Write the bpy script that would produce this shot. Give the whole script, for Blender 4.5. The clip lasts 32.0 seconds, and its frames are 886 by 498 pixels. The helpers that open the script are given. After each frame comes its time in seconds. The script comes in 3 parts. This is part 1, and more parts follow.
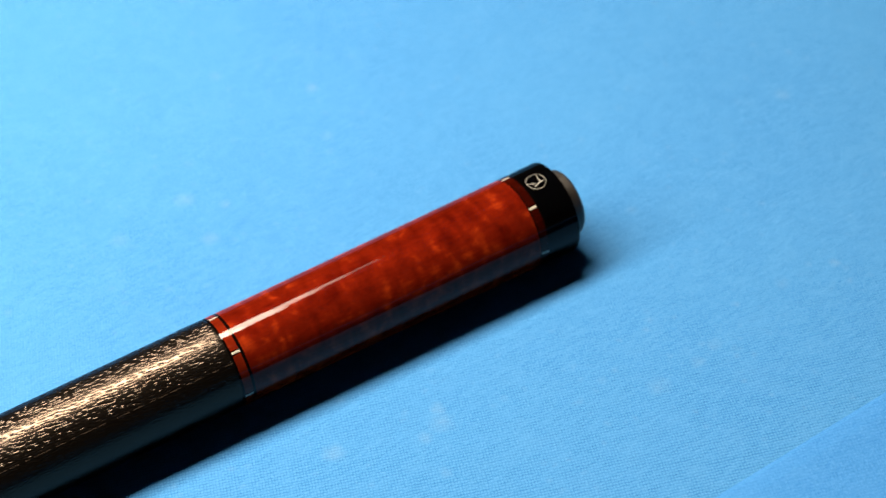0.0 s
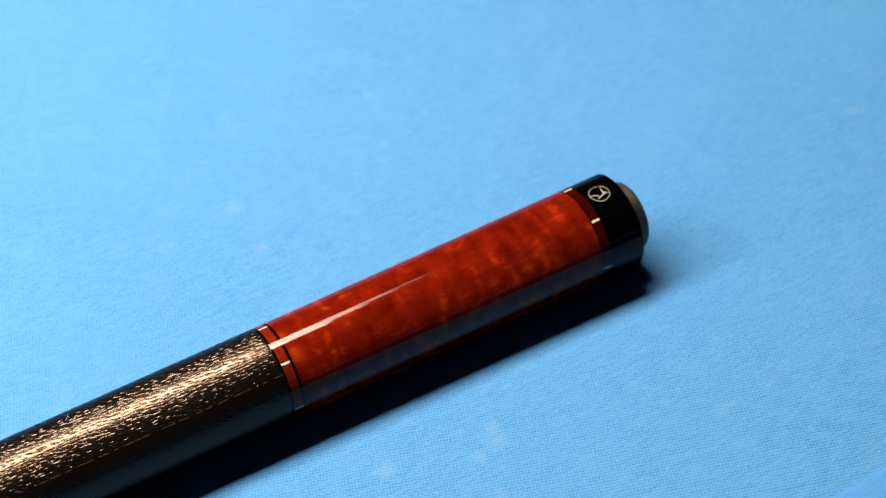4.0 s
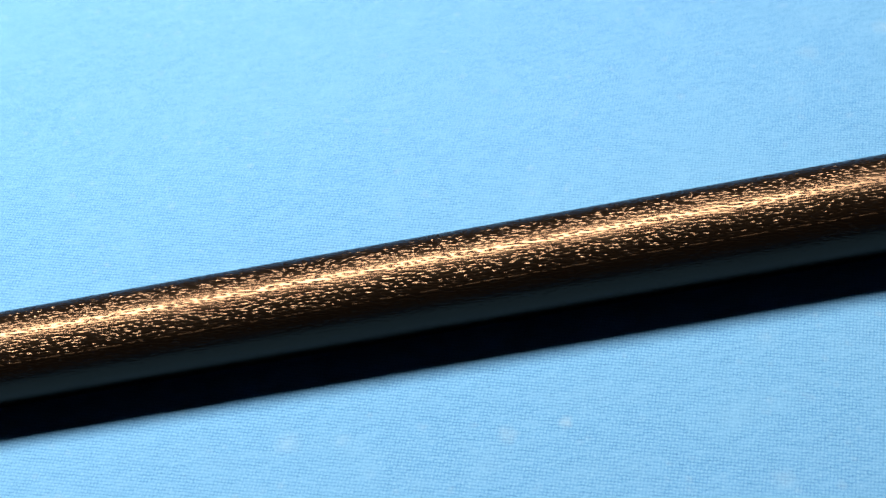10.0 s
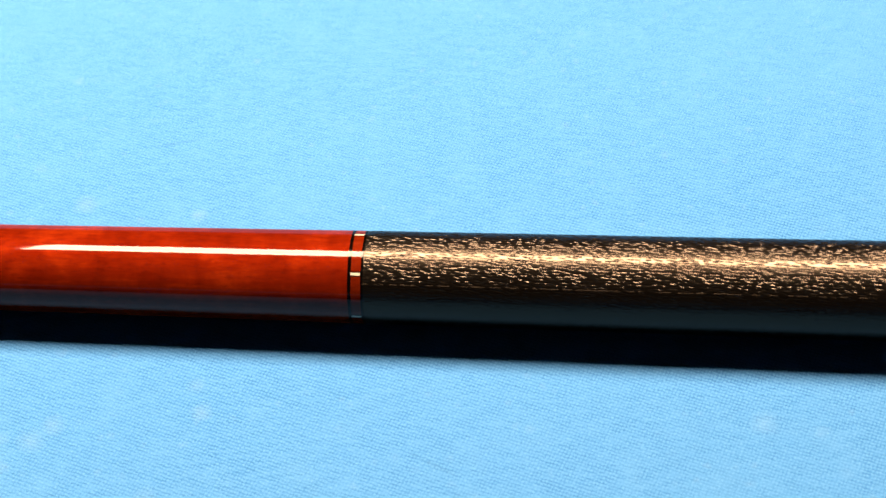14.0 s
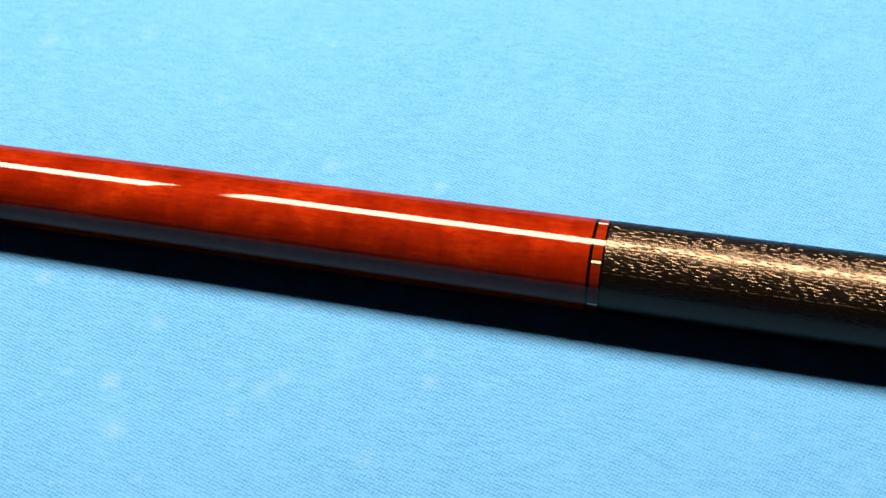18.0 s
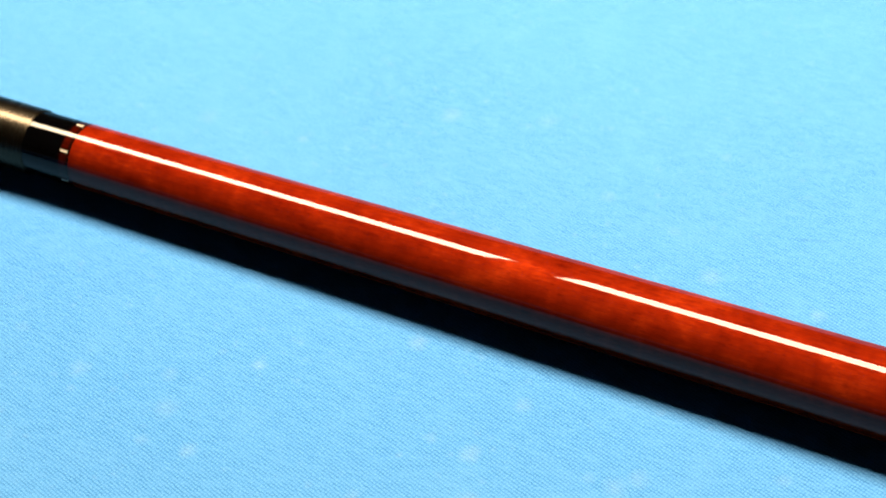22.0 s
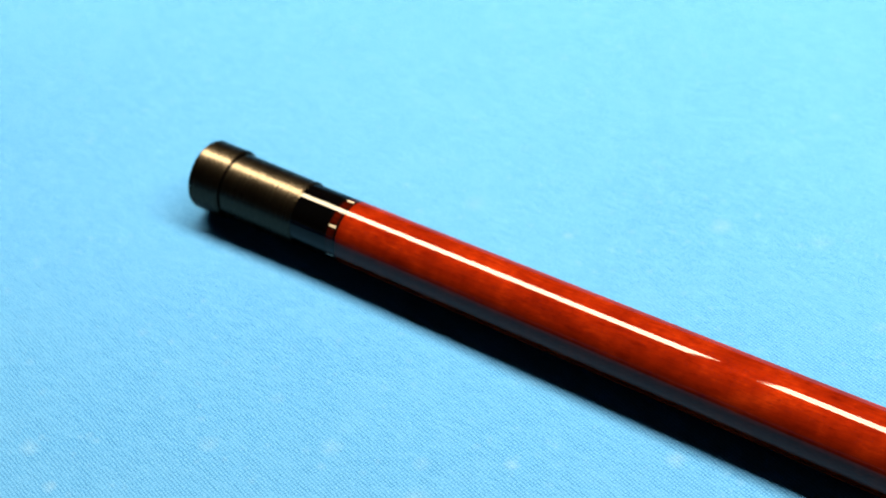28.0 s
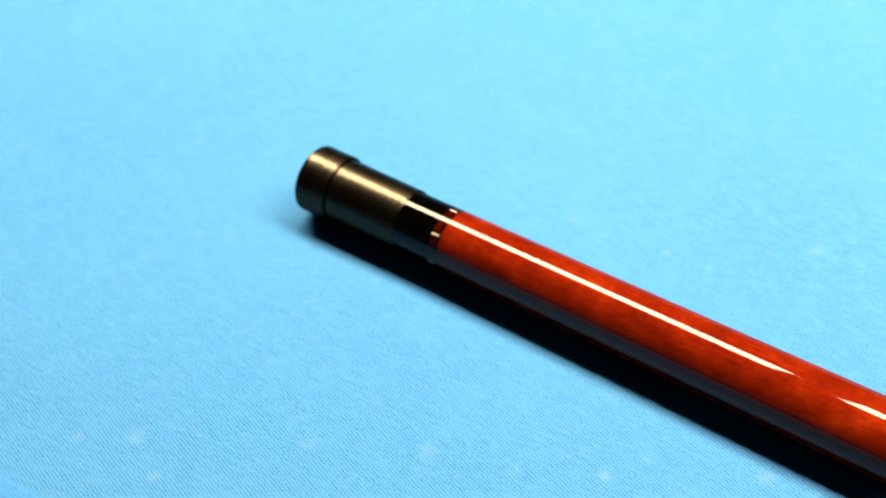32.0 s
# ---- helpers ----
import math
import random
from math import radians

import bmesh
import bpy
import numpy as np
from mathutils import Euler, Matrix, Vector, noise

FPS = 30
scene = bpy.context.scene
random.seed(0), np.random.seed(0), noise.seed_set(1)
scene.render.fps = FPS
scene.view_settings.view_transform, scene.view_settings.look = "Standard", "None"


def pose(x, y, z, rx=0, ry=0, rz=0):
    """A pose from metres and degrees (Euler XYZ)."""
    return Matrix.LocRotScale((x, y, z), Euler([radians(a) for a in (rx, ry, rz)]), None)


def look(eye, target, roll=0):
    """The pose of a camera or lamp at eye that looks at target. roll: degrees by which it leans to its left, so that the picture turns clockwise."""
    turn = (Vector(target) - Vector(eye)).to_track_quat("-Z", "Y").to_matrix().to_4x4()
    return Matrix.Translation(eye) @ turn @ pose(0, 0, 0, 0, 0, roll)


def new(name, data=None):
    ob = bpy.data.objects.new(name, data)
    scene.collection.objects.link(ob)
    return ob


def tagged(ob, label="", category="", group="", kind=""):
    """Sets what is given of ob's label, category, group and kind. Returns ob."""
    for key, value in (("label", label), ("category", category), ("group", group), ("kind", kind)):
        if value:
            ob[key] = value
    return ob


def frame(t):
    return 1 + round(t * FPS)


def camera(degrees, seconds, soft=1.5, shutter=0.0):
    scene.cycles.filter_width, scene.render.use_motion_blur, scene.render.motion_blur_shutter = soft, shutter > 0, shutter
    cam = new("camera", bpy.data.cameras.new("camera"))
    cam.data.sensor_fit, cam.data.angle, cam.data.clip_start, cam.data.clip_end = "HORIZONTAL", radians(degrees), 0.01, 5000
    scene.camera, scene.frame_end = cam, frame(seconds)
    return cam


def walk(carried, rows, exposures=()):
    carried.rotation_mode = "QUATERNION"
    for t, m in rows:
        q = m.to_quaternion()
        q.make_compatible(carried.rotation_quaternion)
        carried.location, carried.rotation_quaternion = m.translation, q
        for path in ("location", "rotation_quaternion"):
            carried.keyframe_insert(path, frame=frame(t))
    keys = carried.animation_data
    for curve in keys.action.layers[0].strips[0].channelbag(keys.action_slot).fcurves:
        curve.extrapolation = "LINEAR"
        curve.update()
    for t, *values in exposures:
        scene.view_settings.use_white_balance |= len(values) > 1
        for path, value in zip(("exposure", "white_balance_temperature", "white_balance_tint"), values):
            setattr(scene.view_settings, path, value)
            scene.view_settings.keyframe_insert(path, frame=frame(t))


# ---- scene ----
# The camera stands in front of the cue and pans along it, from the butt cap to the joint protector.
ROWS = (
    (0, (0.1722, -0.3525, 0.4139), (0.3307, -0.0718, 0.0999), -3.49),
    (0.5, (0.1793, -0.3390, 0.4009), (0.3374, -0.0587, 0.0863), -3.55),
    (1, (0.1805, -0.3403, 0.3994), (0.3388, -0.0590, 0.0859), -3.74),
    (1.5, (0.1800, -0.3394, 0.4005), (0.3392, -0.0587, 0.0869), -3.64),
    (2, (0.1806, -0.3394, 0.4007), (0.3393, -0.0580, 0.0875), -3.65),
    (2.5, (0.1811, -0.3403, 0.4004), (0.3401, -0.0584, 0.0878), -3.77),
    (4.5, (0.1714, -0.3392, 0.3970), (0.3144, -0.0445, 0.0885), -3.65),
    (5, (0.1712, -0.3380, 0.3974), (0.3000, -0.0379, 0.0878), -4.27),
    (5.5, (0.1696, -0.3372, 0.3951), (0.2885, -0.0387, 0.0800), -4.69),
    (6, (0.1694, -0.3374, 0.3938), (0.2761, -0.0388, 0.0745), -5.18),
    (6.5, (0.1656, -0.3358, 0.3918), (0.2637, -0.0372, 0.0698), -5.14),
    (7, (0.1638, -0.3343, 0.3924), (0.2465, -0.0332, 0.0683), -5.81),
    (7.5, (0.1610, -0.3359, 0.3924), (0.2332, -0.0323, 0.0681), -6.36),
    (8, (0.1615, -0.3351, 0.3930), (0.2228, -0.0310, 0.0671), -7.24),
    (8.5, (0.1581, -0.3343, 0.3902), (0.2096, -0.0290, 0.0636), -7.15),
    (9, (0.1550, -0.3339, 0.3882), (0.1952, -0.0294, 0.0593), -7.43),
    (9.5, (0.1499, -0.3340, 0.3868), (0.1785, -0.0290, 0.0572), -7.52),
    (10, (0.1327, -0.3273, 0.3919), (0.1594, -0.0267, 0.0581), -5.91),
    (10.5, (0.1109, -0.3195, 0.3939), (0.1355, -0.0216, 0.0575), -3.89),
    (11, (0.0929, -0.3141, 0.3967), (0.1129, -0.0181, 0.0583), -2.85),
    (11.5, (0.0820, -0.3120, 0.3981), (0.0895, -0.0173, 0.0581), -2.48),
    (12, (0.0697, -0.3081, 0.3964), (0.0702, -0.0167, 0.0535), -2.12),
    (12.5, (0.0654, -0.3039, 0.3955), (0.0556, -0.0161, 0.0497), -2.74),
    (13, (0.0622, -0.3050, 0.3977), (0.0436, -0.0187, 0.0510), -2.92),
    (13.5, (0.0594, -0.3097, 0.3966), (0.0318, -0.0215, 0.0521), -3.06),
    (14, (0.0606, -0.3095, 0.3981), (0.0261, -0.0221, 0.0535), -3.61),
    (14.5, (0.0601, -0.3105, 0.3981), (0.0180, -0.0232, 0.0543), -3.95),
    (16.5, (0.0475, -0.3177, 0.3962), (-0.0015, -0.0374, 0.0476), -2.74),
    (17, (0.0480, -0.3173, 0.3981), (-0.0109, -0.0367, 0.0513), -3.51),
    (17.5, (0.0424, -0.3182, 0.4007), (-0.0235, -0.0365, 0.0560), -3.15),
    (18, (0.0401, -0.3156, 0.3996), (-0.0352, -0.0357, 0.0554), -3.67),
    (18.5, (0.0374, -0.3155, 0.3990), (-0.0469, -0.0373, 0.0555), -3.94),
    (19, (0.0370, -0.3171, 0.3998), (-0.0558, -0.0401, 0.0575), -4.46),
    (19.5, (0.0348, -0.3172, 0.4021), (-0.0673, -0.0382, 0.0641), -4.53),
    (20, (0.0293, -0.3201, 0.4035), (-0.0808, -0.0402, 0.0688), -4.25),
    (20.5, (0.0251, -0.3210, 0.4044), (-0.0943, -0.0435, 0.0708), -4.29),
    (21, (0.0221, -0.3222, 0.4057), (-0.1071, -0.0476, 0.0735), -4.48),
    (21.5, (0.0207, -0.3236, 0.4068), (-0.1192, -0.0510, 0.0772), -4.91),
    (22, (0.0200, -0.3244, 0.4077), (-0.1314, -0.0528, 0.0824), -5.33),
    (22.5, (0.0186, -0.3279, 0.4132), (-0.1379, -0.0567, 0.0899), -5.53),
    (23, (0.0147, -0.3257, 0.4085), (-0.1422, -0.0524, 0.0873), -5.26),
    (23.5, (0.0121, -0.3266, 0.4072), (-0.1481, -0.0542, 0.0869), -4.99),
    (24, (0.0100, -0.3264, 0.4054), (-0.1531, -0.0551, 0.0854), -5.05),
    (24.5, (0.0092, -0.3259, 0.4044), (-0.1588, -0.0567, 0.0853), -5.16),
    (25, (0.0065, -0.3266, 0.4053), (-0.1675, -0.0598, 0.0874), -4.93),
    (25.5, (0.0025, -0.3245, 0.4044), (-0.1780, -0.0614, 0.0870), -4.92),
    (27.5, (-0.0104, -0.3314, 0.4124), (-0.1991, -0.0698, 0.0986), -4.32),
    (28, (-0.0131, -0.3269, 0.4122), (-0.2063, -0.0658, 0.1008), -4.72),
    (28.5, (-0.0155, -0.3249, 0.4126), (-0.2108, -0.0639, 0.1024), -4.70),
    (29, (-0.0179, -0.3261, 0.4123), (-0.2150, -0.0652, 0.1031), -4.57),
    (29.5, (-0.0177, -0.3274, 0.4159), (-0.2181, -0.0700, 0.1059), -4.62),
    (30, (-0.0172, -0.3311, 0.4158), (-0.2200, -0.0739, 0.1072), -4.69),
    (30.5, (-0.0167, -0.3297, 0.4167), (-0.2190, -0.0731, 0.1072), -4.76),
    (31, (-0.0164, -0.3295, 0.4180), (-0.2196, -0.0745, 0.1078), -4.64),
    (31.5, (-0.0165, -0.3355, 0.4222), (-0.2231, -0.0833, 0.1121), -4.44),
    (32, (-0.0163, -0.3377, 0.4218), (-0.2249, -0.0862, 0.1123), -4.61),
)
cam = camera(27.89, 32.0, soft=1.5)
cam.data.dof.use_dof = True
cam.data.dof.focus_distance = 0.505
cam.data.dof.aperture_fstop = 13.5
EXPOSURES = ((0.0, 0.57, 5400, 12), (2.5, 0.55, 5580, 15), (5.0, 0.55, 5820, 19), (7.0, 0.55, 6220, 22), (11.0, 0.58, 6400, 22), (14.0, 0.58, 6380, 18), (20.0, 0.55, 6170, 13), (25.0, 0.53, 6120, 11), (30.0, 0.53, 6050, 5), (32.0, 0.53, 6060, 5))
walk(cam, [(t, look(eye, target, roll)) for t, eye, target, roll in ROWS], EXPOSURES)

# ---- world and light ----
world = bpy.data.worlds.new("dim_room")
world.use_nodes = True
world.node_tree.nodes["Background"].inputs["Color"].default_value = (0.9, 0.75, 0.6, 1)
world.node_tree.nodes["Background"].inputs["Strength"].default_value = 0.0015
scene.world = world

LAMP_Z, LAMP_Y = 0.80, 0.285
LAMP_COLOR = (1.0, 0.75, 0.46)
LAMPS = ((-0.367, 0.615), (-1.33, -0.428))
LAMP_WIDTH, LAMP_RADIANCE = 0.235, 79.4
# Stretches of the lit panels: from, to, part of the width that is lit (kept at the far side), part of the brightness.
GLOW = ((-0.367, 0.475, 1.0, 1.0), (0.475, 0.512, 0.95, 0.58), (0.512, 0.547, 0.66, 0.36), (0.547, 0.581, 0.40, 0.20), (0.581, 0.615, 0.20, 0.10), (-1.33, -0.428, 1.0, 1.0))
for x0, x1, narrow, dim in GLOW:
    lamp = bpy.data.lights.new("table_lamp_light", "AREA")
    lamp.shape, lamp.size, lamp.size_y = "RECTANGLE", x1 - x0, LAMP_WIDTH * narrow
    lamp.color, lamp.energy = LAMP_COLOR, LAMP_RADIANCE * dim * math.pi * (x1 - x0) * LAMP_WIDTH * narrow
    new("table_lamp_light", lamp).matrix_world = pose((x0 + x1) / 2, LAMP_Y + LAMP_WIDTH * (1 - narrow) / 2, LAMP_Z)


# ---- materials ----
class Nodes:
    """Short names for the nodes of one material."""

    def __init__(self, name):
        self.mat = bpy.data.materials.new(name)
        self.mat.use_nodes = True
        self.tree = self.mat.node_tree
        self.bsdf = self.tree.nodes["Principled BSDF"]

    def add(self, kind):
        return self.tree.nodes.new(kind)

    def link(self, a, b):
        self.tree.links.new(a, b)

    def put(self, socket, value):
        if hasattr(value, "is_output"):
            self.link(value, socket)
        else:
            socket.default_value = value

    def set(self, **values):
        for key, value in values.items():
            self.put(self.bsdf.inputs[key.replace("_", " ").title()], value)

    def math(self, op, a, b=0.0, clamp=False):
        node = self.add("ShaderNodeMath")
        node.operation, node.use_clamp = op, clamp
        self.put(node.inputs[0], a)
        self.put(node.inputs[1], b)
        return node.outputs[0]

    def coords(self, kind="Object", scale=(1, 1, 1), turn=(0, 0, 0), move=(0, 0, 0)):
        where = self.add("ShaderNodeTexCoord").outputs[kind]
        mapping = self.add("ShaderNodeMapping")
        self.link(where, mapping.inputs["Vector"])
        mapping.inputs["Scale"].default_value = scale
        mapping.inputs["Rotation"].default_value = [radians(a) for a in turn]
        mapping.inputs["Location"].default_value = move
        return mapping.outputs[0]

    def noise(self, vector, scale, detail=3.0, rough=0.55, warp=0.0):
        node = self.add("ShaderNodeTexNoise")
        self.link(vector, node.inputs["Vector"])
        for key, value in (("Scale", scale), ("Detail", detail), ("Roughness", rough), ("Distortion", warp)):
            node.inputs[key].default_value = value
        return node.outputs["Fac"]

    def wave(self, vector, scale, warp=0.0, axis="X", detail=2.0, detail_scale=1.0):
        node = self.add("ShaderNodeTexWave")
        node.bands_direction = axis
        self.link(vector, node.inputs["Vector"])
        for key, value in (("Scale", scale), ("Distortion", warp), ("Detail", detail), ("Detail Scale", detail_scale)):
            node.inputs[key].default_value = value
        return node.outputs["Fac"]

    def ramp(self, fac, *stops):
        node = self.add("ShaderNodeValToRGB")
        self.put(node.inputs["Fac"], fac)
        steps = node.color_ramp.elements
        while len(steps) < len(stops):
            steps.new(0.5)
        for step, (place, color) in zip(steps, stops):
            step.position, step.color = place, (*color, 1) if len(color) == 3 else color
        return node.outputs["Color"]

    def span(self, value, a, b, c, d):
        node = self.add("ShaderNodeMapRange")
        for n, v in enumerate((value, a, b, c, d)):
            self.put(node.inputs[n], v)
        return node.outputs[0]

    def mix(self, fac, a, b, how="MIX"):
        node = self.add("ShaderNodeMix")
        node.data_type, node.blend_type = "RGBA", how
        for n, v in ((0, fac), (6, a), (7, b)):
            self.put(node.inputs[n], v if hasattr(v, "is_output") or n == 0 else (*v, 1))
        return node.outputs[2]

    def bump(self, height, distance, strength=1.0, below=None):
        node = self.add("ShaderNodeBump")
        self.put(node.inputs["Height"], height)
        node.inputs["Distance"].default_value, node.inputs["Strength"].default_value = distance, strength
        if below is not None:
            self.link(below, node.inputs["Normal"])
        return node.outputs[0]


    def lacquer(self, facing_gloss, rough, normal=None, slope=0.09):
        """Adds a clear polished film over the surface, a little glossier at grazing angles."""
        gloss = self.add("ShaderNodeBsdfGlossy")
        gloss.inputs["Roughness"].default_value = rough
        weight = self.add("ShaderNodeLayerWeight")
        weight.inputs["Blend"].default_value = 0.5
        rise = self.math("MULTIPLY", self.math("POWER", weight.outputs["Facing"], 2.0), slope)
        rise = self.math("ADD", rise, self.math("MULTIPLY", self.math("POWER", weight.outputs["Facing"], 14.0), 0.36))
        self.link(self.math("ADD", rise, facing_gloss), gloss.inputs["Color"])
        if normal is not None:
            self.link(normal, gloss.inputs["Normal"])
        both = self.add("ShaderNodeAddShader")
        self.link(self.bsdf.outputs[0], both.inputs[0])
        self.link(gloss.outputs[0], both.inputs[1])
        self.link(both.outputs[0], self.tree.nodes["Material Output"].inputs["Surface"])


# Faint chalk smudges on the bed cloth, in metres from the front ring of the cue.
SMUDGES = (
    (0.524, 0.016), (0.320, 0.089), (0.331, 0.079), (0.293, 0.083), (0.319, 0.066), (0.483, -0.060),
    (0.404, -0.071), (0.420, -0.070), (0.343, -0.041), (0.341, -0.046), (0.332, -0.063), (0.281, -0.060),
    (0.308, -0.038), (0.301, -0.071), (0.238, -0.074), (0.170, -0.045), (0.186, -0.044), (0.111, -0.035),
    (-0.044, -0.029), (-0.053, 0.033), (-0.088, 0.036), (-0.094, -0.049), (-0.081, -0.044), (-0.128, -0.054),
    (-0.153, -0.080), (-0.052, -0.066), (-0.121, -0.032), (-0.201, -0.048), (-0.218, -0.073), (-0.219, -0.086),
    (-0.204, -0.084), (-0.194, 0.074), (-0.332, -0.062), (-0.284, -0.088), (-0.331, -0.117), (-0.236, 0.045),
    (-0.162, 0.083), (-0.346, -0.127), (-0.315, -0.125),
    (-0.086, -0.049), (-0.092, -0.058), (-0.041, -0.038), (-0.122, -0.069), (-0.101, 0.088), (-0.251, -0.070),
    (-0.160, -0.022), (-0.141, -0.053), (-0.272, 0.043), (0.334, -0.048), (0.386, 0.117),
)


TURN = 2.6
table_pose = pose(0, -0.1522, 0, 0, 0, TURN)


def on_table(x, y):
    """A place on the bed, in the table's own axes."""
    return table_pose.inverted() @ Vector((x, y, 0.0))


def make_cloth(name, smudged):
    """Worsted blue billiard cloth: rows of short threads, felted fuzz, lighter patches of wear."""
    n = Nodes(name)
    rows = n.wave(n.coords(turn=(0, 0, -69)), 300.0, 2.5, "X", 2.0, 2.0)
    columns = n.wave(n.coords(turn=(0, 0, 23)), 330.0, 2.7, "X", 2.0, 2.0)
    at = n.coords()
    fuzz = n.noise(at, 1300.0, 3.0, 0.75)
    uneven = n.noise(n.coords(turn=(0, 0, 21), scale=(0.35, 1.8, 1)), 420.0, 2.0, 0.6)
    broad = n.noise(at, 9.0, 4.0, 0.6)
    middle = n.noise(at, 70.0, 3.0, 0.6)
    low_rows = n.math("MULTIPLY", n.span(rows, 0.0, 0.55, 0.9, 0.0), n.span(columns, 0.1, 0.75, 0.30, 1.0))
    low_columns = n.math("MULTIPLY", n.span(columns, 0.0, 0.50, 1.1, 0.0), n.span(rows, 0.2, 0.8, 1.0, 0.45))
    gaps = n.math("MAXIMUM", low_rows, low_columns)
    gaps = n.math("MULTIPLY", gaps, n.span(uneven, 0.36, 0.62, 0.45, 1.0))
    weave = n.math("SUBTRACT", n.math("ADD", 0.81 if smudged else 0.74, n.math("MULTIPLY", n.math("SUBTRACT", fuzz, 0.5), 1.05 if smudged else 0.9)), n.math("MULTIPLY", gaps, 0.62 if smudged else 0.22))
    color = n.ramp(weave, (0.0, (0.0085, 0.041, 0.120)), (0.60, (0.0224, 0.0810, 0.196)), (1.0, (0.0430, 0.121, 0.252)))
    color = n.mix(n.span(broad, 0.35, 0.7, 0.0, 0.30), color, (0.032, 0.102, 0.222))
    color = n.mix(n.span(middle, 0.50, 0.75, 0.0, 0.22), color, (0.038, 0.108, 0.228))
    if smudged:
        blot = n.noise(at, 420.0, 4.0, 0.75)
        warped = n.add("ShaderNodeVectorMath")
        warped.operation = "ADD"
        n.link(at, warped.inputs[0])
        push = n.add("ShaderNodeVectorMath")
        push.operation = "SCALE"
        stir = n.add("ShaderNodeTexNoise")
        stir.inputs["Scale"].default_value = 330.0
        n.link(at, stir.inputs["Vector"])
        n.link(stir.outputs["Color"], push.inputs[0])
        push.inputs["Scale"].default_value = 0.0030
        n.link(push.outputs[0], warped.inputs[1])
        total = None
        for k, (x, y) in enumerate(SMUDGES):
            away = n.add("ShaderNodeVectorMath")
            away.operation = "DISTANCE"
            n.link(warped.outputs[0], away.inputs[0])
            away.inputs[1].default_value = on_table(x, y) + Vector((0.0015, 0.0015, 0.0015))
            spot = n.span(away.outputs["Value"], 0.0005, 0.0036 + 0.0012 * math.sin(2.3 * k), 0.75 + 0.25 * math.sin(1.7 * k), 0.0)
            total = spot if total is None else n.math("MAXIMUM", total, spot)
        for scale, edge, low, size in ((36.0, 0.11, 0.38, 13.0), (80.0, 0.15, 0.38, 21.0), (150.0, 0.22, 0.42, 33.0)):
            cells = n.add("ShaderNodeTexVoronoi")
            n.link(warped.outputs[0], cells.inputs["Vector"])
            cells.inputs["Scale"].default_value = scale
            spot = n.span(cells.outputs["Distance"], 0.01, edge, 0.6, 0.0)
            total = n.math("MAXIMUM", total, n.math("MULTIPLY", spot, n.span(n.noise(at, size, 2.0), low, low + 0.15, 0.0, 1.0)))
        total = n.math("MULTIPLY", total, n.span(blot, 0.32, 0.62, 0.4, 1.0), True)
        color = n.mix(n.math("MULTIPLY", total, 0.155), color, (0.13, 0.18, 0.20))
        # faint dark hair-like scuffs
        for x, y, turn, long, wide in ((0.046, -0.066, -28, 0.009, 0.0009), (-0.065, 0.062, 12, 0.009, 0.0009), (-0.050, -0.075, -35, 0.009, 0.0009), (0.0228, -0.0515, -30, 0.009, 0.0009), (-0.3445, -0.1189, 20, 0.0016, 0.0013)):
            scuff = n.coords(move=(0, 0, 0))
            shift = n.add("ShaderNodeVectorMath")
            shift.operation = "SUBTRACT"
            n.link(scuff, shift.inputs[0])
            shift.inputs[1].default_value = on_table(x, y)
            squeeze = n.add("ShaderNodeMapping")
            squeeze.vector_type = "TEXTURE"
            squeeze.inputs["Rotation"].default_value = (0, 0, radians(turn))
            squeeze.inputs["Scale"].default_value = (long, wide, 1)
            n.link(shift.outputs[0], squeeze.inputs["Vector"])
            size = n.add("ShaderNodeVectorMath")
            size.operation = "LENGTH"
            n.link(squeeze.outputs[0], size.inputs[0])
            color = n.mix(n.math("MULTIPLY", n.span(size.outputs["Value"], 0.2, 1.0, 0.3, 0.0), n.span(blot, 0.4, 0.6, 0.2, 1.0)), color, (0.01, 0.03, 0.065))
    else:
        color = n.mix(1.0, color, (0.84, 0.90, 1.0), "MULTIPLY")
    n.set(base_color=color, roughness=0.95)
    n.bsdf.inputs["Specular IOR Level"].default_value = 0.0
    n.link(n.bump(weave, 0.00018, 0.7), n.bsdf.inputs["Normal"])
    return n.mat


